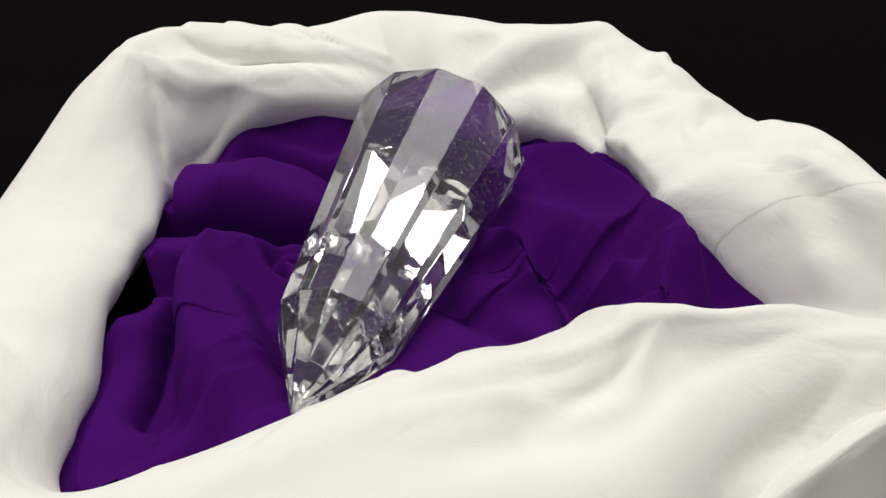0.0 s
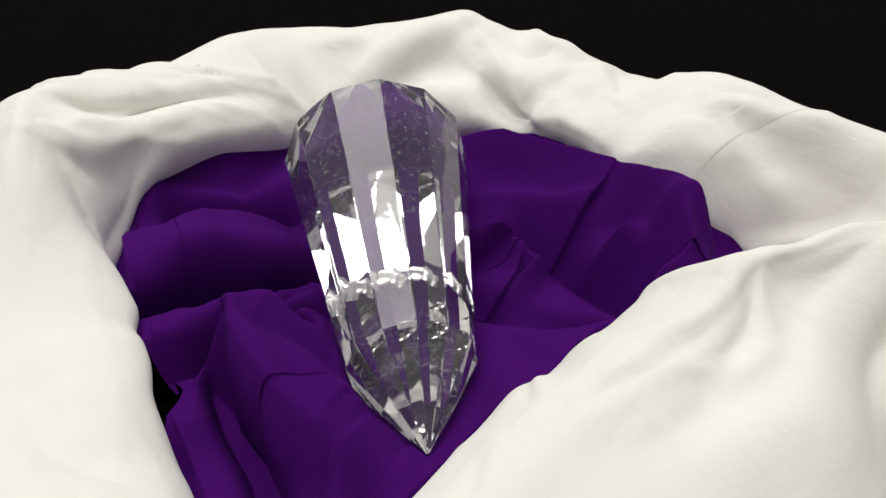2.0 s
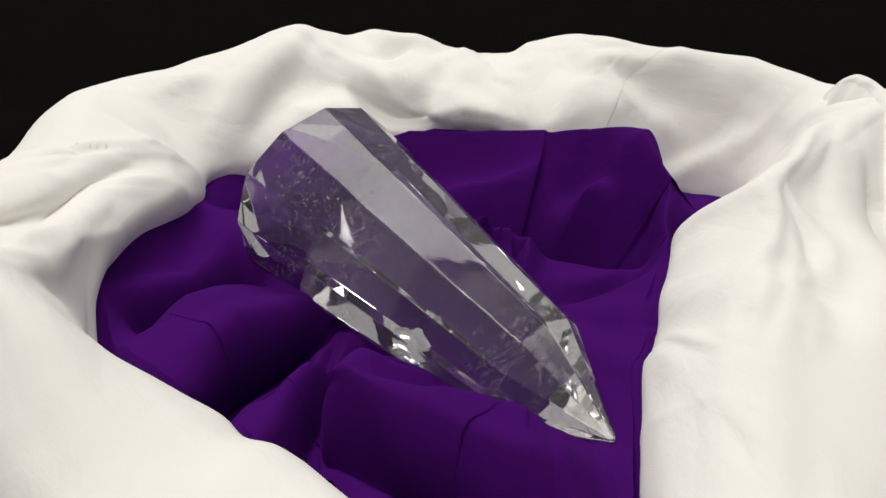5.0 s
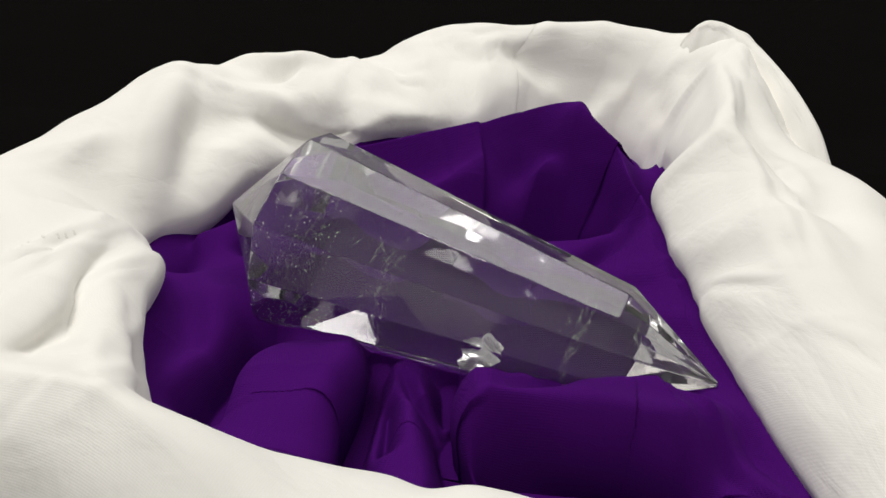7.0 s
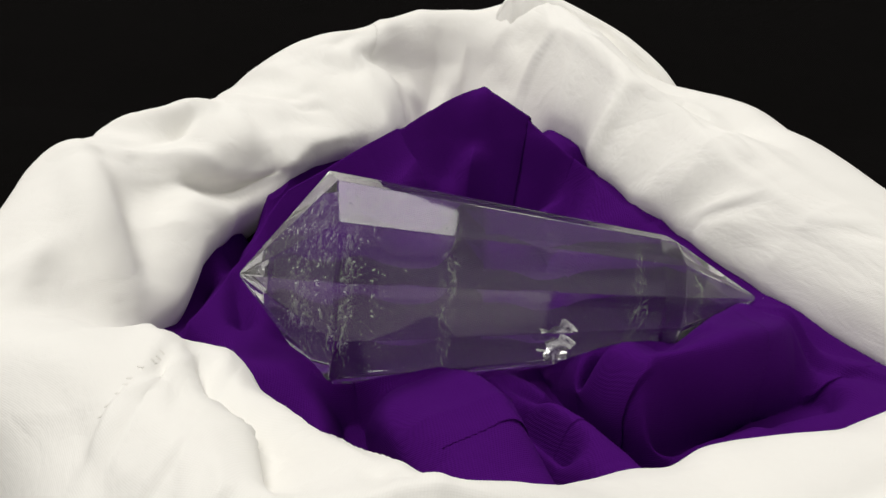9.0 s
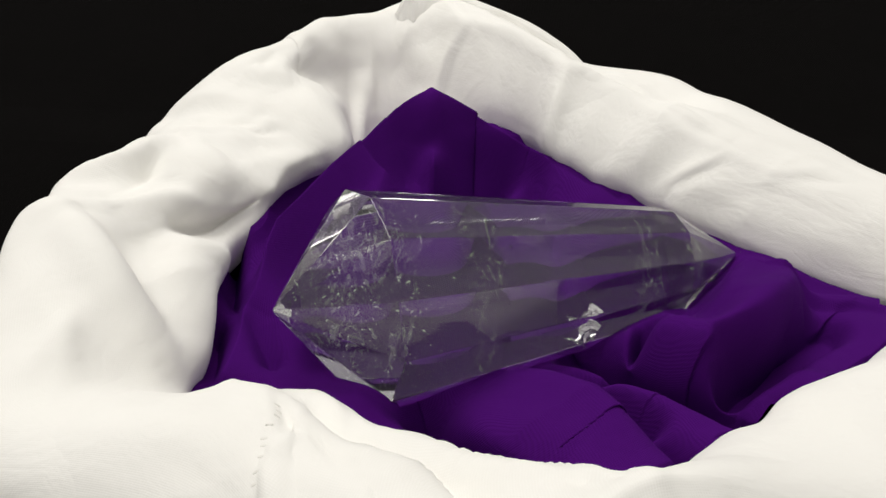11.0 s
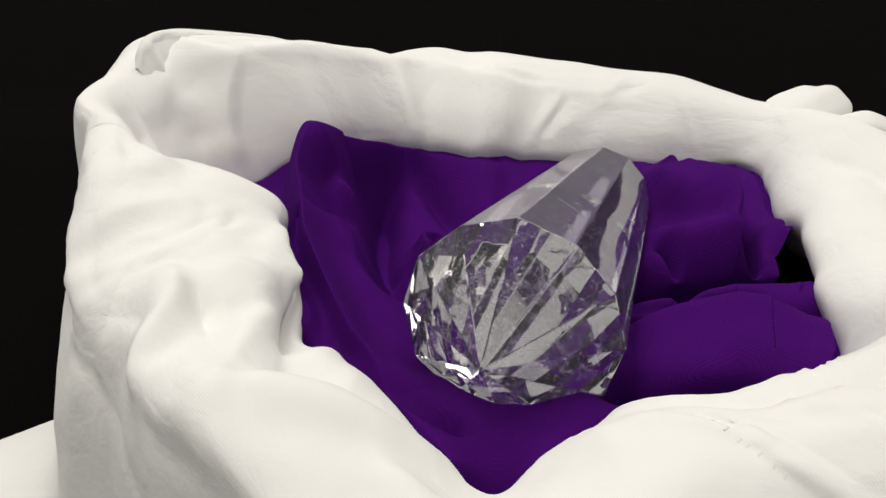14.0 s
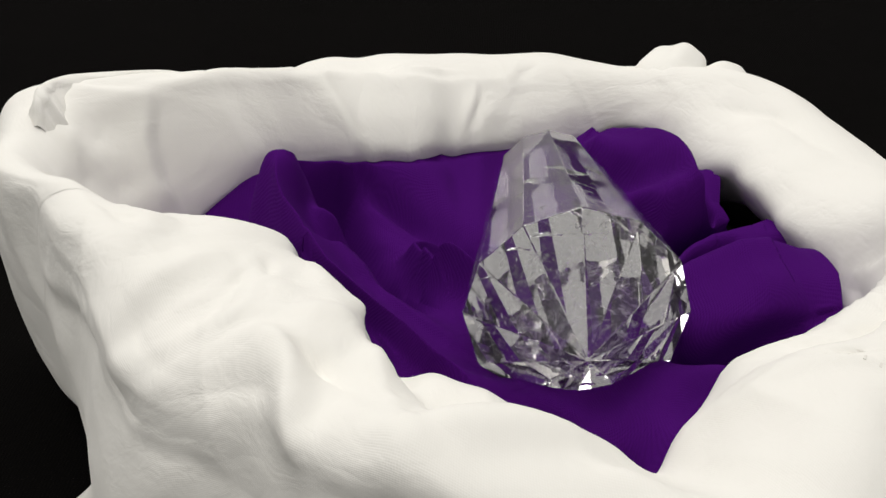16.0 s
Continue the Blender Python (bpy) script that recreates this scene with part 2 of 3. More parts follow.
INNER_DZ = [5.7, 5.8, 3.3, 0.2, -1.2, -0.6, 0.8, 1.0, 0.9, -0.2, -0.2, -0.8, -1.6, -0.7, 0.8, 0.8, 1.2, -0.3, -2.2, -1.3, -1.7, -2.1, -1.7, -1.2, -0.8, -1.2, -1.6, -1.7, -2.5, -4.2, -8.6, -8.8, -6.4, -2.7, -0.5, -1.4, -3.0, -3.6, -2.0, -2.4, -2.3, -4.4, -7.5, -7.0, -5.3, -4.0, -3.9, -4.3, -2.0, -0.6, -0.4, -0.0, -1.1, -1.6, -0.0, -0.1, -1.0, -0.6, -0.1, -0.0, 1.9, 1.4, 0.4, 2.8, 5.3, 3.0, -0.8, -2.0, -2.5, -2.0, 0.4, 3.3]
CREST_DR = [0.4, 1.8, 0.4, -2.0, -3.6, -3.2, -2.9, -1.6, -0.9, -1.8, -1.6, -1.9, -1.3, 0.2, 0.8, 3.7, 6.8, 9.2, 9.4, 9.4, 7.0, 4.1, 2.2, 0.8, 0.4, 1.1, 2.2, 3.0, 2.4, 0.6, -2.2, -4.2, -2.9, -0.8, 1.8, 3.0, 2.8, 2.1, 1.2, 1.1, 1.1, 0.8, 0.1, -0.7, -0.7, -0.4, 0.9, 3.1, 6.2, 7.6, 5.8, 4.1, 4.0, 3.6, 3.6, 3.4, 3.1, 4.2, 2.5, -1.0, -5.1, -6.1, -5.7, -6.0, -6.0, -3.3, 0.6, 1.0, 1.7, 1.9, -0.1, -0.7]
CREST_DZ = [0.9, -0.3, 0.2, 1.4, 1.9, -0.2, -3.8, -4.6, -2.7, -0.4, 0.7, -0.9, -2.3, -1.8, -1.6, -2.1, -3.3, -3.9, -4.6, -4.7, -3.6, -1.9, -0.6, -1.0, -2.5, -4.7, -5.1, -4.0, -2.3, 1.0, 3.5, 5.8, 6.5, 4.3, 1.0, -1.2, -2.3, -2.9, -2.8, -2.2, -1.4, -0.8, -0.3, -0.5, -1.3, -3.1, -4.7, -5.9, -5.2, -4.1, -3.9, -3.6, -3.1, -2.8, -2.3, -1.7, -1.8, -0.9, -0.8, -0.5, 0.0, 0.1, 0.7, 2.0, 1.1, 0.1, -0.8, -1.9, -1.5, 0.2, 2.7, 3.2]
# overlapping edges of the white cloth: a line (millimetres), height and reach
WHITE_EDGES = [
    (((-38, 55, 27), (-49, 47, 29), (-63, 47, 33), (-79, 43, 39), (-95, 49, 37)), 2.4, 9),
    (((67, -67, 31), (60, -72, 25), (50, -79, 22)), 2, 16),
    (((-13, -69, 31), (3, -64, 35), (22, -59, 36)), 1, 10),
    (((83, 37, 25), (73, 51, 20), (61, 65, 20), (53, 73, 19)), 2.2, 14),
]
WHITE_EDGES += [
    (((87, 9, 31), (82, 34, 30), (73, 50, 28)), 1.4, 10),
    (((-21, -70, 28), (-3, -61, 32), (33, -59, 36), (64, -54, 37)), 1.3, 9),
    (((71, -49, 36), (80, -52, 38), (92, -57, 37)), 1.6, 8),
    (((92, -22, 29), (84, -22, 21), (77, -15, 11)), 1.6, 9),
    (((84, -31, 25), (85, -38, 32), (86, -44, 35)), 1.2, 8),
]
WHITE_EDGES += [
    (((84, -38, 31), (80, -35, 26), (78, -33, 19)), 1.0, 8),
    (((31, 46, 28), (32, 61, 36), (30, 76, 40)), 1.2, 12),
    (((75, -13, 21), (84, -15, 25)), 1.0, 5),
    (((-41, 66, 34), (-47, 70, 36), (-51, 75, 38), (-54, 79, 38), (-58, 81, 38), (-63, 83, 37)), 1.2, 12),
    (((-78, 80, 36), (-74, 74, 39), (-69, 69, 41), (-61, 64, 39), (-46, 59, 32)), 1.5, 9),
    (((-89, 78, 34), (-86, 71, 38), (-80, 64, 41), (-64, 62, 41)), 1.5, 9),
    (((-80, 60, 38), (-73, 60, 36), (-64, 58, 36), (-50, 63, 33)), 2, 9),
    (((-86, 40, 36), (-70, 43, 32), (-54, 49, 32)), 1.5, 9),
]
WHITE_EDGES += [
    (((26, 60, 29), (31, 46, 25), (30, 36, 26), (37, 18, 27)), 2.2, 12),
    (((64, -37, 11), (68, -39, 18), (70, -43, 26), (70, -51, 35)), 2, 10),
    (((69, 24, 38), (74, 15, 40), (80, 4, 37)), 1.6, 9),
]
# ridges and hollows of the white cloth: a line (millimetres), width and height
WHITE_FOLDS = [
    (((-98, 55, 35), (-81, 49, 37), (-64, 52, 32), (-46, 54, 26)), 3, 2.5),
    (((-91, 43, 38), (-79, 30, 28), (-75, 20, 17)), 4, -3),
    (((-33, 61, 22), (-55, 49, 26), (-67, 41, 22), (-74, 22, 16)), 3.5, 2.5),
    (((-63, 45, 25), (-71, 34, 22), (-75, 24, 19)), 4, -3.5),
    (((-80, 63, 40), (-62, 60, 36), (-46, 69, 35)), 2.5, 2.5),
    (((-68, 70, 39), (-56, 72, 38), (-34, 73, 31), (-26, 75, 27)), 2.5, 2),
    (((-71, 52, 34), (-58, 57, 33), (-45, 64, 33)), 3, -3),
]
WHITE_FOLDS += [
    (((-26, 92, 35), (-19, 82, 26)), 5, 1.5),
    (((10, 63, 28), (19, 64, 32), (28, 65, 35)), 5, -3.5),
    (((7, 63, 26), (19, 59, 29), (26, 57, 31), (30, 51, 30)), 4, 2.2),
    (((30, 79, 38), (32, 62, 36), (30, 45, 29), (33, 28, 27)), 4, 2),
    (((38, 64, 36), (48, 53, 35)), 3, -2),
    (((49, 54, 35), (52, 44, 34), (45, 29, 31)), 3, 1.5),
    (((51, 17, 34), (58, 19, 37), (64, 18, 39)), 3, -2),
    (((65, 12, 39), (73, 7, 38), (74, -4, 27)), 5, 2),
]
WHITE_FOLDS += [
    (((76, -9, 21), (84, -14, 25)), 1.6, 1.3),
    (((76, -11, 18), (84, -16, 23)), 1.6, 1.3),
    (((0, -79, 31), (12, -76, 31), (23, -70, 33), (41, -64, 35)), 8, -2.5),
    (((-11, -86, 27), (15, -80, 30), (42, -71, 31), (67, -61, 37)), 9, 1.5),
    (((49, -80, 23), (59, -73, 26), (67, -68, 32)), 2.5, -3),
    (((-87, 44, 38), (-69, 50, 33), (-48, 54, 27), (-22, 72, 21)), 4, 2),
    (((-84, 56, 39), (-61, 59, 35), (-39, 64, 31)), 4, -2.5),
    (((5, -76, 32), (21, -66, 34)), 4, -2.2),
]
WHITE_FOLDS += [
    (((74, -6, 1), (86, -27, 21), (90, -32, 27)), 2.5, 1.8),
    (((71, -9, 7), (84, -20, 19), (92, -22, 29)), 3, -2.5),
    (((30, 84, 38), (8, 76, 33), (-10, 76, 19)), 5, 2.2),
    (((2, 68, 25), (12, 64, 30), (23, 59, 31)), 4, -2.5),
    (((24, 54, 28), (29, 41, 27)), 4, -2.2),
    (((66, 37, 34), (33, 36, 30)), 5, 1.8),
    (((61, 11, 37), (82, -10, 28), (87, -31, 23)), 5, -1.5),
    (((71, 18, 38), (65, -1, 26), (84, -23, 20)), 4, 1.8),
]
WHITE_FOLDS += [
    (((-78, 64, 40), (-50, 61, 33), (-36, 62, 28)), 4, 2.2),
    (((-84, 60, 40), (-72, 58, 37), (-67, 54, 34)), 4, -2.2),
    (((-48, 57, 29), (-82, 43, 37), (-87, 28, 33)), 5, 2),
    (((87, -48, 34), (42, -53, 36), (10, -62, 34), (-15, -71, 30)), 4, 1.8),
    (((37, -60, 36), (17, -67, 34)), 2.5, -2),
    (((36, 63, 36), (26, 71, 37), (29, 79, 39)), 4, -2),
    (((22, 60, 31), (28, 46, 27), (31, 35, 28)), 5, -2.8),
]
WHITE_FOLDS += [
    (((24, 60, 32), (46, 45, 34), (42, 18, 31)), 4, 1.5),
    (((63, 15, 38), (74, -3, 30), (87, -24, 23)), 5, -1.2),
    (((55, 23, 35), (62, 1, 27), (82, -33, 17)), 5, 1.5),
    (((23, -58, 36), (5, -66, 34), (-12, -69, 31)), 1.6, -1.2),
    (((89, 4, 29), (84, 29, 27), (72, 51, 28)), 3, 1.8),
    (((68, 53, 30), (59, 49, 34), (45, 37, 32)), 4, 1.8),
    (((63, 59, 30), (53, 65, 34), (45, 71, 38)), 5, -1.8),
    (((44, 56, 36), (42, 70, 37), (43, 78, 35)), 6, -2),
]
WHITE_FOLDS += [
    (((50, 55, 35), (46, 75, 36), (39, 85, 33)), 5, 2.2),
    (((36, 84, 36), (28, 87, 37), (21, 89, 36)), 4, 1.5),
    (((81, 39, 26), (72, 54, 22), (60, 67, 22), (53, 75, 20)), 3, -3),
    (((48, 69, 36), (42, 83, 30), (28, 92, 29)), 6, -1.2),
    (((22, 65, 34), (27, 48, 27)), 3.5, -4),
    (((52, 50, 34), (36, 69, 37), (32, 84, 37)), 5, 1.8),
    (((-10, -69, 31), (-11, -56, 22)), 3, 0.8),
    (((-83, -57, 24), (-93, -43, 24), (-97, -17, 25)), 3, -2.5),
]
WHITE_FOLDS += [
    (((94, -45, 34), (87, -40, 28), (83, -37, 22)), 4, 2),
    (((-70, 64, 39), (-59, 61, 36), (-45, 59, 30)), 4, 2),
    (((-74, -69, 18), (-80, -40, 21), (-83, 6, 24)), 9, 2),
    (((14, -69, 33), (21, -65, 34), (31, -65, 34)), 5, -2.5),
    (((53, 23, 34), (50, 32, 33)), 1.2, -0.9),
    (((54, 23, 35), (52, 35, 33)), 1.2, -0.9),
    (((47, 24, 32), (46, 34, 32)), 1.2, -0.9),
    (((51, 50, 34), (43, 63, 37)), 1.3, 0.9),
    (((3, 76, 32), (-10, 76, 19)), 1.5, -1.2),
]
WHITE_FOLDS += [
    (((22, 65, 34), (29, 78, 39)), 1.5, 1.0),
    (((44, 32, 31), (52, 43, 34)), 1.4, -1.0),
    (((53, 43, 34), (48, 22, 33)), 1.4, 1.0),
    (((43, 48, 34), (46, 38, 32)), 1.4, -1.0),
    (((-26, -70, 26), (-36, -80, 27)), 1.6, -1.0),
    (((8, 78, 35), (1, 77, 31), (-6, 76, 25)), 1.6, 1.2),
    (((-10, 92, 34), (-4, 88, 34)), 1.2, -0.9),
    (((1, 85, 34), (-11, 90, 33), (-21, 99, 35)), 2, 1.2),
    (((-14, -65, 28), (-9, -55, 22)), 1.4, 0.8),
    (((-13, -63, 27), (-8, -53, 21)), 1.4, 0.8),
]
WHITE_FOLDS += [
    (((76, 39, 33), (69, 32, 36), (60, 26, 36), (53, 24, 34)), 3, 1.6),
    (((58, 49, 36), (50, 47, 37), (40, 50, 36)), 4, -1.8),
    (((45, 54, 36), (46, 69, 36), (45, 78, 33), (44, 82, 27)), 3.5, 2.4),
    (((36, 59, 36), (29, 76, 40), (20, 83, 41)), 4, -2),
    (((7, 83, 37), (-2, 86, 35), (-9, 93, 35)), 2.5, 1.4),
    (((25, 80, 40), (43, 59, 34), (46, 51, 37)), 3, -1.8),
]
WHITE_FOLDS += [
    (((2, 84, 35), (-6, 90, 34), (-11, 98, 35)), 4, 1.8),
    (((-34, 86, 36), (-30, 73, 30), (-15, 75, 15)), 3, 1.8),
    (((34, 71, 39), (24, 67, 33), (15, 61, 27)), 3, -1.8),
    (((-4, 88, 35), (2, 80, 35), (5, 75, 36)), 3, 1.2),
    (((26, 61, 29), (29, 44, 29), (30, 30, 28)), 3, 1.8),
    (((71, 16, 39), (62, 6, 33), (78, -12, 19)), 3, 1.8),
]
WHITE_FOLDS += [
    (((89, -3, 36), (91, 2, 20), (84, 34, 27), (78, 45, 26), (73, 53, 22)), 3, 2),
    (((78, -36, 19), (73, 21, 40), (72, 26, 38)), 5, -4),
    (((69, -37, 14), (69, 19, 39), (71, 26, 39)), 2.5, 1.5),
    (((79, 43, 26), (72, 47, 32), (63, 45, 34), (51, 45, 36)), 3, 2),
    (((72, 52, 26), (64, 58, 30), (51, 65, 34)), 4, -1.8),
    (((48, 52, 36), (46, 65, 37), (47, 75, 36), (44, 82, 31)), 4, 2),
    (((44, 55, 35), (43, 59, 33), (41, 66, 35)), 4, -2.2),
    (((101, -52, 37), (100, -20, 31), (97, -6, 11), (89, 12, 7)), 4, 1.5),
    (((90, 3, 15), (81, 42, 27), (75, 48, 24)), 3, -2),
    (((65, 22, 37), (89, -25, 24), (81, -42, 29)), 7, -2.8),
    (((77, 22, 39), (65, 17, 37), (75, -35, 15)), 3, 1.6),
    (((26, 62, 30), (28, 51, 28), (29, 44, 25)), 4, -3),
    (((30, 80, 39), (15, 77, 38), (1, 76, 32), (-6, 75, 24)), 3, 1.6),
    (((73, 45, 33), (59, 35, 35), (48, 23, 33)), 3, 1.3),
    (((30, 83, 39), (16, 76, 37), (3, 74, 32), (-6, 74, 21)), 3, 1.8),
    (((30, 82, 39), (32, 72, 35), (39, 58, 34), (55, 51, 35)), 3, 1.6),
    (((27, 60, 32), (29, 47, 30), (30, 33, 29)), 5, -2.6),
    (((26, 61, 30), (28, 50, 30), (30, 30, 26)), 1.6, 1),
    (((74, 29, 38), (61, 11, 36), (85, -29, 19)), 7, -2.4),
    (((40, -55, 37), (30, -68, 30), (-3, -65, 33)), 2, 1.1),
    (((11, -44, 13), (-11, -56, 19), (-34, -80, 26)), 2, 0.9),
    (((31, 81, 39), (12, 73, 35), (-3, 71, 25)), 3, 2.2),
    (((31, 78, 38), (11, 69, 30), (0, 70, 25)), 4, -2.6),
    (((55, 43, 36), (31, 46, 32), (26, 62, 31)), 3, 1.6),
    (((26, 59, 29), (29, 49, 26), (30, 40, 28)), 4, -2.6),
    (((61, 6, 33), (82, -11, 23), (88, -30, 23)), 8, -2.8),
    (((83, -49, 35), (40, -57, 37), (27, -66, 30), (-4, -75, 31)), 3, 1.8),
    (((70, -55, 37), (39, -68, 32), (21, -74, 30)), 4, -2.2),
    (((-24, -70, 25), (-30, -80, 28)), 2, 0.9),
    (((27, 59, 31), (30, 44, 27), (31, 28, 28)), 5, -2.2),
    (((27, 62, 31), (32, 45, 32), (36, 26, 30)), 2.5, 1.6),
    (((52, 44, 36), (48, 31, 35), (58, 25, 36)), 3, 1.6),
    (((72, 16, 40), (71, 3, 34), (76, -4, 27), (80, -12, 17)), 3, 2),
    (((66, 20, 38), (62, 5, 32), (75, -6, 21)), 6, -2.2),
    (((28, -64, 31), (14, -68, 30), (1, -77, 31)), 9, -2.6),
    (((-88, 60, 38), (-71, 61, 41), (-57, 59, 36), (-42, 68, 34), (-28, 75, 30)), 2, 2),
    (((-70, 62, 41), (-57, 60, 39), (-48, 70, 38)), 3, -3),
    (((-90, 39, 35), (-76, 40, 32), (-66, 45, 29)), 6, -2.6),
    (((-99, 44, 35), (-86, 38, 34), (-79, 30, 23), (-77, 22, 17)), 3, 2.2),
    (((9, 69, 29), (21, 69, 31), (27, 71, 34)), 5, -2.2),
    (((28, 84, 40), (30, 71, 34), (33, 48, 34)), 3, 1.4),
    (((73, 8, 39), (76, -1, 32), (80, -9, 24)), 3, 2),
    (((69, 16, 40), (72, -3, 26)), 6, -1.6),
]
WHITE_FOLDS += [
    (((-35, 70, 32), (-54, 76, 40), (-63, 83, 38), (-69, 87, 35)), 1.5, 1.5),
    (((-38, 68, 32), (-57, 74, 40), (-66, 80, 38)), 1.8, -1.2),
    (((-43, 60, 33), (-61, 62, 41), (-73, 68, 41), (-80, 70, 40)), 1.5, 1.6),
    (((-46, 58, 33), (-64, 60, 41), (-76, 65, 41)), 1.8, -1.3),
]
WHITE_EDGES += [
    (((-45, 58, 32), (-59, 49, 35), (-77, 48, 40), (-89, 44, 39)), 1.8, 8),
    (((-34, 60, 27), (-51, 60, 35), (-69, 68, 41)), 1.4, 8),
    (((-21, 73, 20), (-26, 73, 27), (-40, 70, 33), (-56, 70, 40)), 1.6, 8),
    (((-42, 56, 30), (-58, 58, 36), (-76, 62, 39)), 1.4, 8),
    (((84, -26, 14), (91, -31, 28)), 1.2, 12),
]


def section(phi):
    """Control points (r, z) of the white cloth's cross-section, from the tucked inner hem to the outer skirt."""
    rc, zc = ring_values(CREST_R, phi) / 1000, ring_values(CREST_Z, phi) / 1000
    rf, zf = ring_values(INNER_R, phi) / 1000, ring_values(INNER_Z, phi) / 1000
    w = ring_values(OUTER_W, phi) / 1000
    h = zc + 0.04
    g = rc - rf
    turn = (np.degrees(phi) + 180 - 23) % 360 - 180
    flare = 0.030 * np.exp(-(turn / 15) ** 2)
    under = np.exp(-(((np.degrees(phi) + 180 + 14) % 360 - 180) / 22) ** 2)
    pts = [(rf + 0.016, np.maximum(zf - 0.022, 0.001)),
           (rf + 0.006, np.maximum(zf - 0.012, 0.002)),
           (rf, zf),
           (rf + 0.30 * g, zf + 0.55 * (zc - zf) + 0.002),
           (rf + 0.70 * g, zf + 0.93 * (zc - zf) + 0.002),
           (rc, zc),
           (rc + 0.30 * w, zc - 0.10 * h),
           (rc + (0.62 - 0.25 * under) * w, zc - 0.38 * h),
           (rc + (0.85 - 0.85 * under) * w, zc - 0.75 * h),
           (rc + (1 - under) * w - 0.008 * under + 0.4 * flare, 0 * zc - 0.033),
           (rc + (1 - under) * w + 0.010 - 0.024 * under + flare, 0 * zc - 0.039)]
    return np.array([[q[0] for q in pts], [q[1] for q in pts]])


def settle(p, phi, crest_row, inner_row):
    """Shift the cloth's section at each angle: the inner edge and the crest by their own amounts, the skirt less."""
    row = np.arange(len(p))
    inner = np.interp(row, [inner_row, crest_row], [1, 0])[:, None]
    crest = 1 - inner
    dr = inner * ring_values(INNER_DR, phi) + crest * ring_values(CREST_DR, phi) * np.interp(row, [crest_row, len(p) - 1], [1, 0.3])[:, None]
    dz = inner * ring_values(INNER_DZ, phi) + crest * ring_values(CREST_DZ, phi) * np.interp(row, [crest_row, len(p) - 1], [1, 0])[:, None]
    out = p.copy()
    out[..., 0] += dr * np.cos(phi) / 1000
    out[..., 1] += dr * np.sin(phi) / 1000
    out[..., 2] += dz / 1000
    return out


def hem_stitches(cloth, p, nrm):
    """Small thread bars that hold the hem where it crosses the ring."""
    line = np.array(((-42.6, 70.5, 34.6), (-47.9, 75, 34.9), (-54.5, 80.5, 34.1), (-61.9, 82.7, 31.7))) / 1000
    long = np.r_[0, np.cumsum(np.linalg.norm(np.diff(line, axis=0), axis=1))]
    flat, fn = p.reshape(-1, 3), nrm.reshape(-1, 3)
    bm = bmesh.new()
    bmesh.ops.create_cube(bm, size=1.0, matrix=Matrix.Diagonal((0.0011, 0.00045, 0.00016, 1)))
    bmesh.ops.bevel(bm, geom=list(bm.edges), offset=0.00005, segments=1, affect="EDGES")
    me = bpy.data.meshes.new("stitch")
    bm.to_mesh(me)
    bm.free()
    me.materials.append(THREAD)
    for k in range(9):
        at = np.array([np.interp(0.001 + k * 0.0021, long, line[:, i]) for i in range(3)])
        j = np.argmin(np.linalg.norm(flat - at, axis=1))
        way = np.array([np.interp(0.003 + k * 0.0021, long, line[:, i]) for i in range(3)]) - at
        n = Vector(fn[j])
        across = n.cross(Vector(way)).normalized()
        m = Matrix((across, n.cross(across), n)).transposed().to_4x4()
        m.translation = Vector(flat[j])
        ob = new("stitch", me)
        ob.parent = cloth
        ob.matrix_local = m


def white_cloth():
    cols, per = 960, 12
    phi = np.arange(cols) * 2 * math.pi / cols
    ctrl = section(phi)
    n = ctrl.shape[1]
    rows = []
    for i in range(n - 1):
        i0, i3 = max(i - 1, 0), min(i + 2, n - 1)
        p0, p1, p2, p3 = ctrl[:, i0], ctrl[:, i], ctrl[:, i + 1], ctrl[:, i3]
        for k in range(per + (i == n - 2)):
            t = k / per
            rows.append(0.5 * (2 * p1 + (p2 - p0) * t + (2 * p0 - 5 * p1 + 4 * p2 - p3) * t * t + (3 * p1 - p0 - 3 * p2 + p3) * t ** 3))
    rz = np.array(rows)
    p = np.stack([rz[:, 0] * np.cos(phi), rz[:, 0] * np.sin(phi), rz[:, 1]], -1)
    nrm = -grid_normals(p, True)
    for line, width, height in WHITE_FOLDS:
        p = fold(p, nrm, line, 1.1 * width, 0.85 * height, 1.4)
    nrm = -grid_normals(p, True)
    for f in WHITE_EDGES:
        p = step(p, nrm, *f)
    p = settle(p, phi, 5 * per, 2 * per)
    ridged = 1 - np.abs(smooth_noise(p[..., 0], p[..., 1], p[..., 2], 0.05, 21))
    w = 0.0003 * np.maximum(ridged, 0) ** 3 + smooth_noise(p[..., 0], p[..., 1], p[..., 2], 0.035, 3) * 0.0002 + smooth_noise(p[..., 0], p[..., 1], p[..., 2], 0.014, 4) * 0.0001
    p = p + nrm * w[..., None]
    p[..., 2] = np.maximum(p[..., 2], -0.0405)
    seg = np.linalg.norm(np.diff(p, axis=0), axis=2)
    v = np.concatenate([np.zeros((1, cols)), np.cumsum(seg, 0)]).mean(1)
    uv = np.stack(np.broadcast_arrays((phi * 0.085)[None, :], v[:, None]), -1)
    ob = mesh_part("white_cloth", p.reshape(-1, 3), grid_faces(len(p), cols, True), WHITE, uvs=uv.reshape(-1, 2))
    hem_stitches(ob, p, -grid_normals(p, True))
    return tagged(ob, "white cotton cloth bunched in soft folds round the crystal", "cloth")


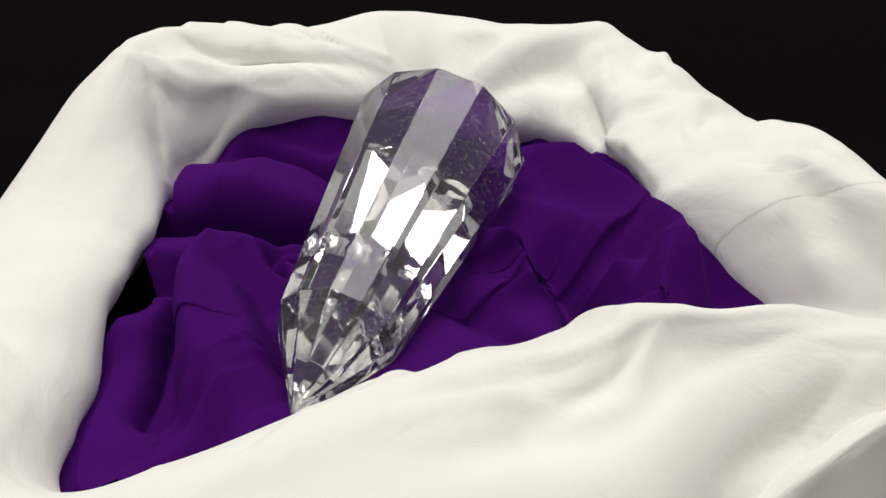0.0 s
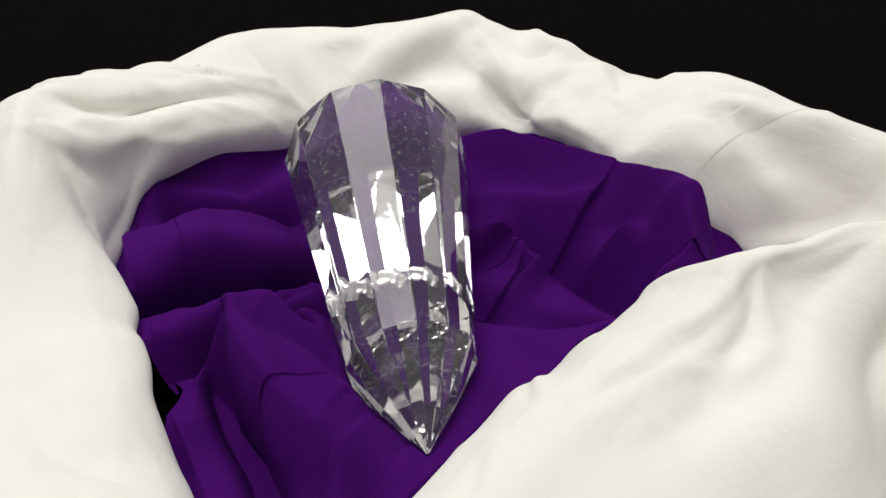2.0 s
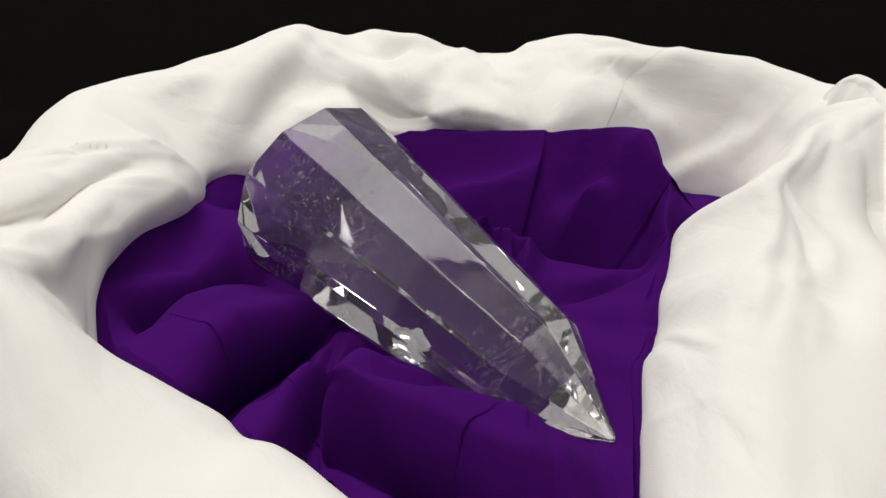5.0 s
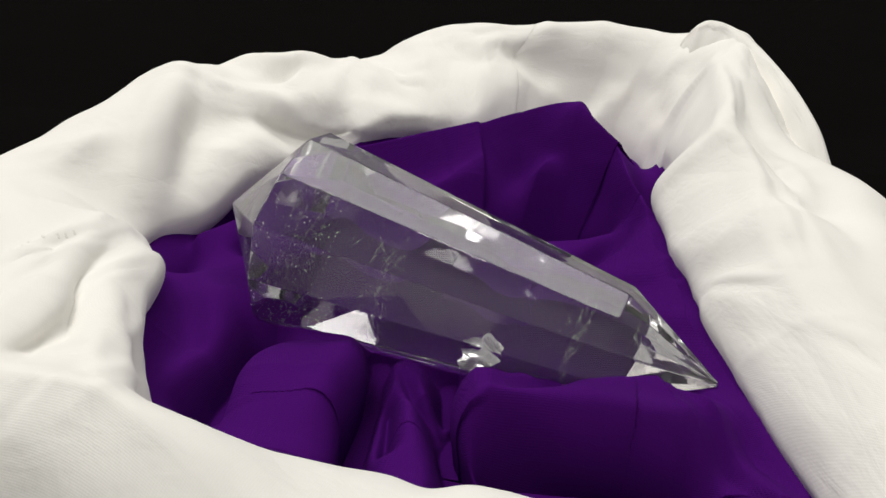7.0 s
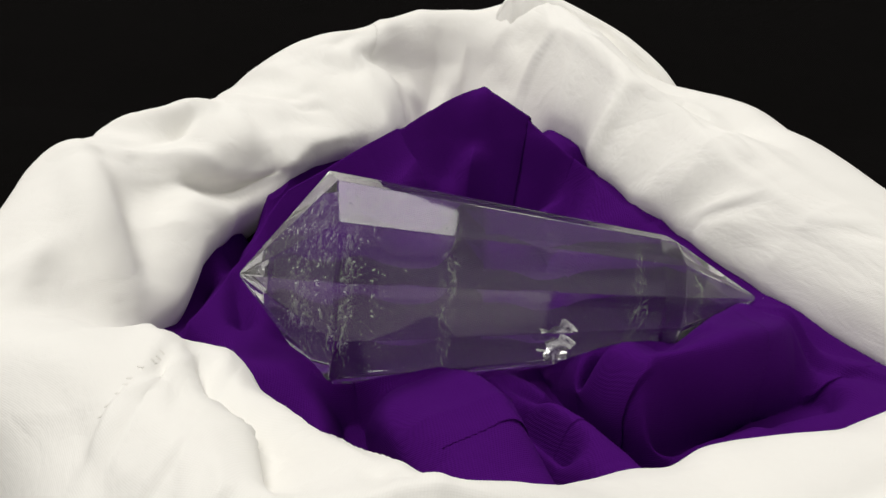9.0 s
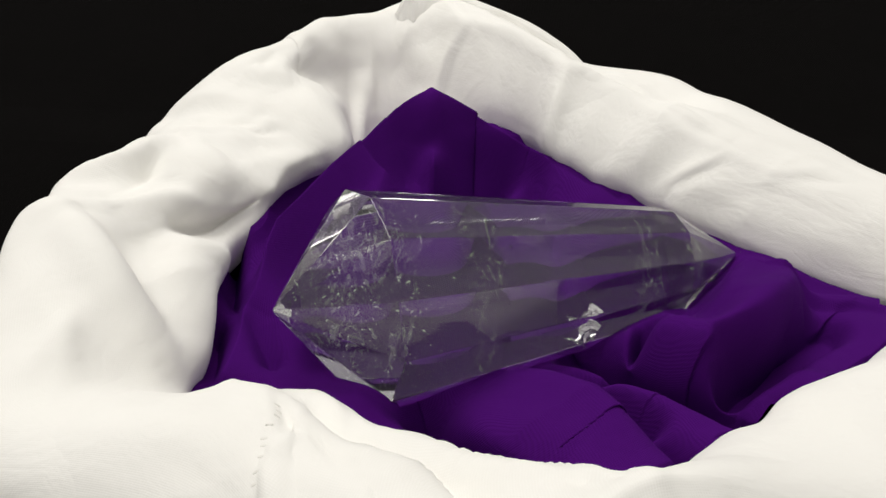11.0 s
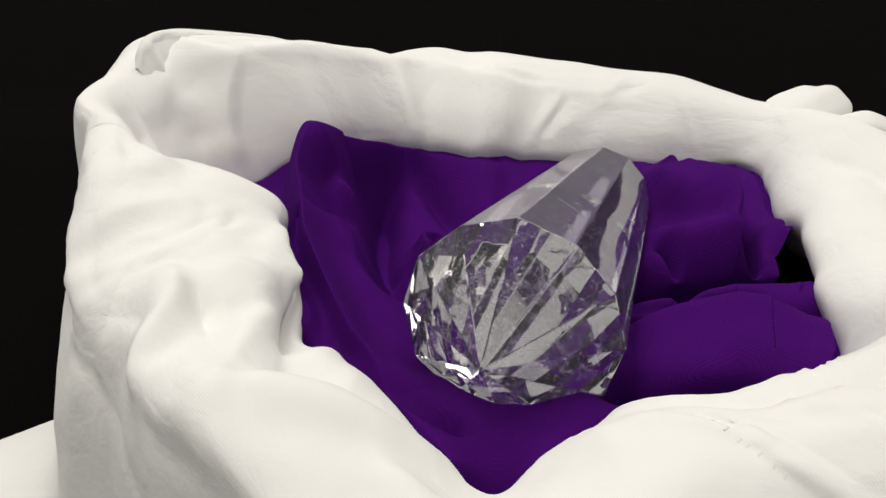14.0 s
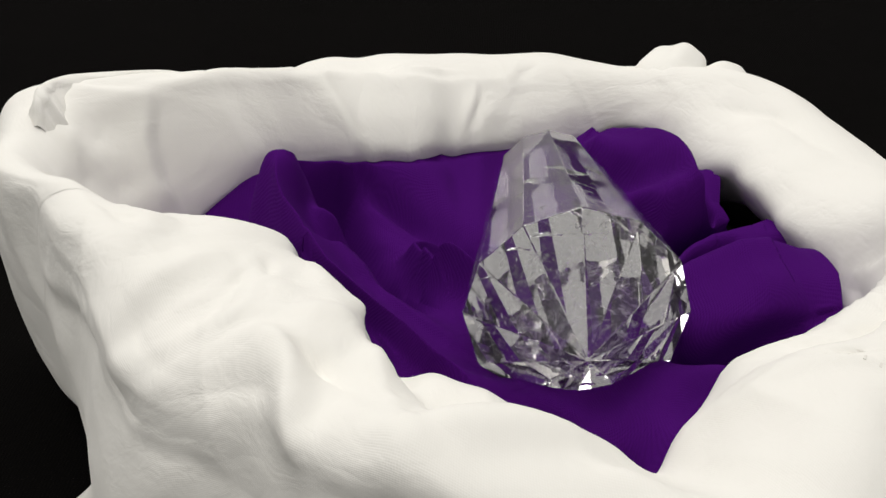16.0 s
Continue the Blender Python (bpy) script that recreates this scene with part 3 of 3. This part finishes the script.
def rolled_corner(points, radii, seed):
    """A rolled end of the white cloth, swept along points (millimetres) with rounded ends and lengthwise creases."""
    pts, rad = np.asarray(points, dtype=float) / 1000, np.asarray(radii, dtype=float) / 1000
    n, m = 48, 40
    t = np.linspace(0, 1, m)
    knots = np.linspace(0, 1, len(pts))
    line = np.stack([np.interp(t, knots, pts[:, k]) for k in range(3)], -1)
    for _ in range(6):
        line[1:-1] = (line[:-2] + 2 * line[1:-1] + line[2:]) / 4
    r = np.interp(t, knots, rad) * np.sqrt(np.clip(1 - np.abs(2 * t - 1) ** 6, 0.0004, 1))
    along = np.gradient(line, axis=0)
    along /= np.linalg.norm(along, axis=1, keepdims=True)
    side = np.cross(along, (0, 0, 1))
    side /= np.linalg.norm(side, axis=1, keepdims=True)
    up = np.cross(side, along)
    a = np.linspace(0, 2 * math.pi, n, endpoint=False)
    crease = 1 + 0.07 * np.sin(3 * a + seed) + 0.04 * np.sin(7 * a + 2 * seed)
    c, q = np.cos(a) * crease, np.sin(a) * crease
    p = line[:, None] + r[:, None, None] * (c[None, :, None] * side[:, None] + q[None, :, None] * up[:, None])
    p[..., 2] = np.maximum(p[..., 2], -0.004)
    faces = [tuple(f) for f in grid_faces(m, n, True)] + [tuple(range(n))[::-1], tuple((m - 1) * n + k for k in range(n))]
    uv = np.stack(np.broadcast_arrays(a[None] * 0.008, t[:, None] * 0.03), -1)
    return mesh_part("rolled_corner", p.reshape(-1, 3), faces, WHITE, WHITE_CLOTH, "rolled corner of the white cloth", uv.reshape(-1, 2))


def folded_corner():
    """A doubled corner of the white cloth that stands up behind the ring's crest, with a crisp hem."""
    edge = np.array(((97, -42, 33), (97, -45, 37.5), (96.5, -48, 39.6), (95, -52, 39.8), (91, -58, 38.8), (82, -64, 36.5), (68, -71, 33.5), (56, -78, 27), (43, -83, 15))) / 1000
    t, knots = np.linspace(0, 1, 90), np.linspace(0, 1, len(edge))
    line = np.stack([np.interp(t, knots, edge[:, k]) for k in range(3)], -1)
    for _ in range(14):
        line[1:-1] = (line[:-2] + 2 * line[1:-1] + line[2:]) / 4
    out = line[:, :2] / np.linalg.norm(line[:, :2], axis=1, keepdims=True)
    wave = 0.0006 * np.sin(t * 21) + 0.0004 * np.sin(t * 47 + 1)
    rows = []
    for away, down in ((-9, 14), (-6, 7), (-3.2, 2.2), (-2.4, 1.6), (-2.2, 1.0), (-0.8, 0.15), (0, 0), (0.7, 0.4), (1.6, 2.5), (4, 9), (7, 18), (9, 30)):
        rows.append(np.column_stack([line[:, :2] + out * (away / 1000 + wave * (down > 0.5))[:, None], line[:, 2] - down / 1000]))
    p = np.array(rows)
    uv = np.stack(np.broadcast_arrays(t[None] * 0.09, np.linspace(0, 0.04, len(rows))[:, None]), -1)
    return mesh_part("folded_corner", p.reshape(-1, 3), grid_faces(len(rows), len(t), False), WHITE, WHITE_CLOTH, "folded corner of the white cloth with a hem", uv.reshape(-1, 2))


# ---- crystal ----
TIP = Vector((-0.0309, -0.0551, 0.0103))
BUTT = Vector((-0.0084, 0.0543, 0.0240))
AXIS = (BUTT - TIP).normalized()
LENGTH = (BUTT - TIP).length
SIDES = 12
SHOULDERS = ((0.1991, 0.01285), (0.8420, 0.02225))
# the way to a facet edge, square to the axis
EDGE = AXIS.cross(Matrix.Rotation(radians(-111.2), 3, "Z") @ AIM).normalized()


def crystal():
    base = new("quartz_crystal")
    side = AXIS.cross(EDGE).normalized()
    m = Matrix((EDGE, side, AXIS)).transposed().to_4x4()
    m.translation = TIP
    bm = bmesh.new()
    rng = random.Random(5)
    tip, butt = bm.verts.new((0, 0, 0)), bm.verts.new((0, 0, LENGTH))
    rings = []
    wob = [1 + rng.uniform(-0.012, 0.012) for _ in range(SIDES)]
    for s, r in SHOULDERS:
        rings.append([bm.verts.new((r * wob[k] * math.cos(2 * math.pi * k / SIDES), r * wob[k] * math.sin(2 * math.pi * k / SIDES), s * LENGTH + rng.uniform(-0.0006, 0.0006))) for k in range(SIDES)])
    for k in range(SIDES):
        j = (k + 1) % SIDES
        bm.faces.new((tip, rings[0][j], rings[0][k]))
        bm.faces.new((rings[0][k], rings[0][j], rings[1][j], rings[1][k]))
        bm.faces.new((rings[1][k], rings[1][j], butt))
    bmesh.ops.recalc_face_normals(bm, faces=bm.faces)
    bmesh.ops.bevel(bm, geom=list(bm.edges), offset=0.00014, segments=1, affect="EDGES", profile=0.5)
    me = bpy.data.meshes.new("body")
    bm.to_mesh(me)
    bm.free()
    me.materials.append(QUARTZ)
    ob = new("body", me)
    ob.parent = base
    veils(base)
    base.matrix_world = m
    tagged(base, "clear twelve-sided quartz crystal with pointed ends lying on purple cloth", "crystal")
    return base, m


def crystal_radius(z):
    return float(np.interp(z, [0, SHOULDERS[0][0] * LENGTH, SHOULDERS[1][0] * LENGTH, LENGTH], [0, SHOULDERS[0][1], SHOULDERS[1][1], 0])) * 0.93


def veils(base):
    """What clouds the quartz: small flakes in veils, wispy sheets and healed fractures; one added sheet stands in for
    white reflected at the tip.
    """
    rng = random.Random(11)
    # flakes: place along the axis, spread, number, length
    for z0, dz, count, size in ((0.0925, 0.0048, 160, 0.00055), (0.072, 0.0012, 70, 0.0003), (0.031, 0.0016, 60, 0.00025), (0.055, 0.03, 30, 0.0002)):
        verts, faces = [], []
        for _ in range(count):
            z = z0 + rng.gauss(0, dz)
            r = crystal_radius(min(max(z, 0.004), LENGTH - 0.004)) * math.sqrt(rng.random()) * 0.95
            a = rng.uniform(0, 2 * math.pi)
            c = Vector((r * math.cos(a), r * math.sin(a), z))
            u = Vector((rng.gauss(0, 1), rng.gauss(0, 1), rng.gauss(0, 0.6))).normalized()
            v = u.cross(Vector((rng.gauss(0, 1), rng.gauss(0, 1), rng.gauss(0, 1)))).normalized()
            long, wide = size * rng.uniform(0.3, 1.2), size * rng.uniform(0.06, 0.3)
            k = len(verts)
            verts += [c - u * long, c + v * wide, c + u * long, c - v * wide]
            faces.append((k, k + 1, k + 2, k + 3))
        ob = mesh_part("inclusion", verts, faces, FLAKE, base, "fine white flakes inside the quartz", smooth=False)
        tagged(ob, kind="stuff")
    # wispy sheets across the crystal; the one at 0.018 paints the tip's reflected white
    for z0, lean, share in ((0.092, 0.25, 0.86), (0.0715, 0.12, 0.85), (0.030, -0.1, 0.85), (0.018, -0.15, 0.8)):
        n, m = 40, 10
        verts, faces, rad = [], [], crystal_radius(z0) * share
        for i in range(1, m + 1):
            for k in range(n):
                a = 2 * math.pi * k / n
                r = rad * i / m * (1 + 0.05 * math.sin(3 * a + z0 * 900))
                verts.append((r * math.cos(a), r * math.sin(a), z0 + lean * 0.25 * r * math.cos(a + 0.7) + 0.0012 * math.sin(r * 420 + a * 2)))
        faces = [tuple(f) for f in grid_faces(m, n, True)] + [tuple(range(n))]
        mesh_part("veil", verts, faces, VEIL, base, "wispy white veil inside the quartz; at the tip, painted reflected white")
    # curved silvery fractures near the underside
    for centre, spin, size in (((0.0105, 0.003, 0.0445), 0.3, 0.0060), ((0.008, -0.006, 0.047), 1.1, 0.0038)):
        n, m = 18, 6
        verts = []
        for i in range(m):
            for k in range(n):
                a = math.pi * 1.15 * k / (n - 1)
                r = size * (0.15 + 0.85 * i / (m - 1)) * (1 + 0.10 * math.sin(a * 7) + 0.06 * math.sin(a * 17))
                verts.append(Vector((r * math.cos(a), r * math.sin(a), 0.07 * size * math.sin(r / size * 9 + 3 * a) + 0.25 * r)))
        turn = Matrix.Rotation(spin, 4, "Z") @ Matrix.Rotation(radians(58), 4, "X")
        verts = [turn @ v + Vector(centre) for v in verts]
        mesh_part("fracture", verts, grid_faces(m, n, False), FRACTURE, base, "silvery curved fracture inside the quartz")


def crystal_floor(x, y):
    """Height of the crystal's underside over the point, or a large number beside it."""
    u = np.array((AXIS.x, AXIS.y)) / math.hypot(AXIS.x, AXIS.y)
    a, b = x - TIP.x, y - TIP.y
    s = (a * u[0] + b * u[1]) / (LENGTH * math.hypot(AXIS.x, AXIS.y))
    d = np.abs(-a * u[1] + b * u[0])
    knots = [0.0, SHOULDERS[0][0], SHOULDERS[1][0], 1.0]
    r = np.interp(s, knots, [0.0, SHOULDERS[0][1], SHOULDERS[1][1], 0.0])
    zc = TIP.z + AXIS.z * LENGTH * s
    out = zc - np.sqrt(np.maximum(r * r - d * d, 0))
    return np.where((d < r) & (s > 0) & (s < 1), out, 1.0)


# ---- purple cloth ----
# folds of the purple cloth: a line of points with the height that the cloth has there (millimetres), a width, a lean and how flat the top is
PURPLE_RIDGES = [
    (((30.2, 5.4, 20), (21.1, 17.9, 16), (10.9, 29, 12), (2.6, 36, 8)), 5, 0, 1.4),
    (((-42, -46, 15), (-47, -30, 19), (-45, -14, 14)), 6, 0, 2.0),
    (((-80, 25, 17.5), (-56, 25, 16.5), (-36, 24, 9.5)), 10, 0, 3.0),
    (((-58, -20, 19.5), (-52, -30, 19.5), (-46, -46, 16.5), (-36, -54, 10.5)), 8, 0, 2.6),
    (((-50, -17, 15.5), (-40, -24, 10.5)), 6, 0, 2.0),
    (((-34, 4, 6.5), (-50, 4, 10.5), (-78, 0, 12.5)), 6.5, 0, 2.5),
    (((-60, 54, 15.5), (-44, 50, 11.5), (-28, 60, 12.5)), 6, 0, 2.0),
    (((1, 8, 14.5), (10, 3, 17.5), (13, -6, 15.5), (0, -13, 10.5)), 2.8, 0, 1.5),
    (((43, -18, 31.5), (32, -11, 20.5), (20, -3, 14.5)), 4.5),
]
PURPLE_VALLEYS = [
    (((24, -40, 9), (11.6, -25.3, 5), (2.1, -15.2, 3), (-2.5, -9.9, 2)), 5, 0, 1.6),
    (((36.7, -6.8, 8), (34, -24.6, 9), (29.3, -40, 11)), 3, 0, 1.4),
    (((-4.1, 54.1, 6), (17.1, 52, 6), (36, 42, 8)), 3.0, 0, 1.5),
    (((-34, -2, 0.5), (-53, -6, 0.5), (-70, -12, 2)), 4.8, 0, 2.0),
    (((-30, 14, 0.5), (-46, 13, 0.5), (-63, 12, 0.5), (-80, 7, 3)), 4.5, 0, 2.0),
    (((-60, 42, 2), (-46, 40, 0.5), (-36, 38, 0.5)), 4.5, 0, 1.6),
    (((-62, -18, 1), (-61, -28, 0.5), (-58.5, -40, 0.5), (-58.5, -52, 1)), 4.5, 0, 2.0),
    (((17, 9, 1), (24, -10, 0.5), (28, -30, 1), (30, -44, 2)), 5.4, 0, 1.6),
    (((38, 4, 8), (28, 22, 5), (16, 42, 4)), 5.25),
    (((-14, 66, 3), (-2, 64, 2), (8, 60, 3)), 5.1),
]
# small pleats in the hollows
PURPLE_PLEATS = [
    (((-36, 9, 6), (-46, 3, 6), (-50, -3, 3)), 2.4, 0, 1.4),
    (((-62, 5, 6), (-48, 8, 4)), 2.2, 0, 1.4),
    (((-42, -14, 6), (-47, -4, 4)), 2.0, 0, 1.4),
]
# edges where a fold hangs over its neighbour: the side on the line's left lies higher; height, overhang and reach (millimetres)
PURPLE_LAPS = [
    (((-78, 11), (-63, 16), (-46, 16), (-32, 17)), 5.4, 5.5, 12),
    (((-36, 36), (-50, 35), (-66, 34)), 2.7, 2.2, 9),
    (((-36, -5), (-53, -9), (-67, -15)), 5.4, 5.5, 12),
    (((-58, -13), (-58, -27), (-55, -38), (-55, -50)), 5.4, 4.95, 12),
    (((16, 2), (28, 4), (38, 7)), 2.7, 2.2, 10),
    (((0, 4), (9, 4), (14, 7)), 3.375, 2.2, 5),
    (((-5, -12), (4, -8), (13, 0)), 2.7, 1.65, 7),
]
# degrees round the platter and the radius at which the purple cloth ends there, where it falls short of the white
PURPLE_END = [(164, 200), (172, 81), (183, 77), (190, 71.5), (197, 72), (203, 80), (209, 87), (215, 93), (219, 110), (227, 110), (230, 92), (234, 94), (239, 84), (243, 78), (248, 200)]
PURPLE_CURTAIN = [
    (((41.5, -17.6, 34.5), (39, -4, 30), (32, 15, 27), (20, 36, 24.5), (8, 52, 15), (-6, 64, 12)), 5.5),
    (((41.5, -17.6, 34.5), (40, -29, 27), (25, -37, 20), (0, -45, 14)), 5),
]


def drape(p, points, width, lean=0.0, sharp=1.25):
    """Pull the cloth to a line of points with their own heights; beside the line it falls back to where it was. A ridge may lean over to the line's right."""
    pts = np.asarray(points, dtype=float) / 1000
    best, level = np.full(p.shape[:2], 1.0), np.zeros(p.shape[:2])
    right = np.zeros(p.shape[:2] + (2,))
    for a, b in zip(pts[:-1], pts[1:]):
        ab = (b - a)[:2]
        t = np.clip(((p[..., :2] - a[:2]) @ ab) / (ab @ ab), 0, 1)
        d = np.linalg.norm(p[..., :2] - a[:2] - t[..., None] * ab, axis=2)
        near = d < best
        best = np.where(near, d, best)
        level = np.where(near, a[2] + t * (b[2] - a[2]), level)
        right[near] = np.array((ab[1], -ab[0])) / np.linalg.norm(ab)
    rise = (level - p[..., 2]) * np.exp(-(best * 1000 / width) ** sharp)
    p[..., 2] += rise
    p[..., :2] += right * (lean * np.maximum(rise, 0))[..., None]
    return p


def lap(p, points, height, over, reach):
    """Push the cloth on the left of a line (millimetres) up and over the line, so that it hangs over the right."""
    pts = np.asarray(points, dtype=float) / 1000
    best, side = np.full(p.shape[:2], 1.0), np.zeros(p.shape[:2])
    fade, right = np.zeros(p.shape[:2]), np.zeros(p.shape[:2] + (2,))
    for k, (a, b) in enumerate(zip(pts[:-1], pts[1:])):
        ab = b - a
        t = np.clip(((p[..., :2] - a) @ ab) / (ab @ ab), 0, 1)
        off = p[..., :2] - a - t[..., None] * ab
        d = np.linalg.norm(off, axis=2)
        near = d < best
        best = np.where(near, d, best)
        side = np.where(near, np.sign(ab[0] * off[..., 1] - ab[1] * off[..., 0]) * d * 1000, side)
        fade = np.where(near, np.sin(math.pi * np.clip((k + t) / (len(pts) - 1), 0.03, 0.97)) ** 0.6, fade)
        right[near] = np.array((ab[1], -ab[0])) / np.linalg.norm(ab)
    up = fade / (1 + np.exp(np.clip(-side / 0.7, -40, 40))) * np.exp(-(best * 1000 / reach) ** 1.6)
    down = fade * (side < 0) * np.exp(-((best * 1000 - 1.5) / 3.0) ** 2)
    p[..., 2] += (height * up - 0.6 * height * down) / 1000
    p[..., :2] += right * (over / 1000 * up)[..., None]
    return p


def spread(z, n):
    """Mean over 2n + 1 neighbours along the rows and round the columns."""
    rows, cols = z.shape
    c = np.cumsum(np.pad(z, ((n + 1, n), (0, 0)), mode="edge"), 0)
    z = (c[2 * n + 1:] - c[:-2 * n - 1]) / (2 * n + 1)
    c = np.cumsum(np.pad(z, ((0, 0), (n + 1, n)), mode="wrap"), 1)
    return (c[:, 2 * n + 1:] - c[:, :-2 * n - 1]) / (2 * n + 1)


def purple_cloth():
    rows, cols = 300, 1080
    phi = np.arange(cols) * 2 * math.pi / cols
    rf = (ring_values(INNER_R, phi) + ring_values(INNER_DR, phi)) / 1000
    zf = (ring_values(INNER_Z, phi) + ring_values(INNER_DZ, phi)) / 1000
    ends = np.array(PURPLE_END)
    reach = np.minimum(rf + 0.0035, np.interp(np.degrees(phi), ends[:, 0], ends[:, 1], left=200, right=200) / 1000)
    t = np.linspace(0.004, 1, rows)[:, None]
    r = t * reach
    x, y = r * np.cos(phi), r * np.sin(phi)
    k = np.clip(r / rf, 0, 1.2)
    open_edge = np.clip(1 + (reach - rf) / 0.006, 0, 1)
    z = 0.008 + ((np.clip(zf, 0.003, 0.024) - 0.008) * open_edge - 0.002 * (1 - open_edge)) * k ** 3
    p = np.stack([x, y, z], -1)
    for f in PURPLE_RIDGES + PURPLE_VALLEYS:
        p = drape(p, *f)
    for f in PURPLE_CURTAIN:
        p = drape(p, *f, 0.15, 1.25)
    for f in PURPLE_PLEATS:
        p = drape(p, *f)
    # the folds stand out more than their lines alone give
    relief = p[..., 2] - spread(spread(p[..., 2], 16), 16)
    p[..., 2] += 0.9 * relief * np.clip((r - 0.012) / 0.015, 0, 1) * np.clip((0.024 - p[..., 2]) / 0.008, 0, 1) * np.clip((rf - 0.006 - r) / 0.01, 0, 1)
    for f in PURPLE_LAPS:
        p = lap(p, *f)
    p[..., 2] += smooth_noise(x, y, 0 * x, 0.05, 8) * 0.0007 + smooth_noise(x, y, 0 * x, 0.02, 9) * 0.0002
    x, y = p[..., 0], p[..., 1]
    # it tucks under the white cloth's edge and under the crystal
    r = np.hypot(x, y)
    cap = np.where(r > rf - 0.003, np.maximum(zf - 0.0025, 0.002), 1.0)
    p[..., 2] = np.maximum(np.minimum(np.minimum(p[..., 2], cap), crystal_floor(x, y) - 0.0003), 0.0006)
    # the weave follows slopes as well as flats
    uv = np.stack([x + 0.6 * p[..., 2], y + 0.8 * p[..., 2]], -1)
    ob = mesh_part("purple_cloth", p.reshape(-1, 3), grid_faces(rows, cols, True), PURPLE, uvs=uv.reshape(-1, 2))
    return tagged(ob, "deep purple cotton cloth rumpled in folds under the crystal", "cloth")


table_and_backdrop()
PLATTER = turntable()
WHITE_CLOTH = white_cloth()
rolled_corner(((-93, -107, 9), (-88, -99, 11), (-80, -88, 11), (-72, -76, 8)), (8, 10, 11, 8), 1.0)
rolled_corner(((-109, -92, 8), (-100, -91, 9), (-88, -84, 8)), (6, 8, 8), 2.0)
folded_corner()
PURPLE_CLOTH = purple_cloth()
CRYSTAL, CRYSTAL_POSE = crystal()


def motions():
    for thing, rest in ((PLATTER, Matrix()), (WHITE_CLOTH, Matrix()), (PURPLE_CLOTH, Matrix()), (CRYSTAL, CRYSTAL_POSE)):
        walk(thing, [(t, pose(0, 0, 0, 0, 0, a) @ rest) for t, a in TURN])


motions()
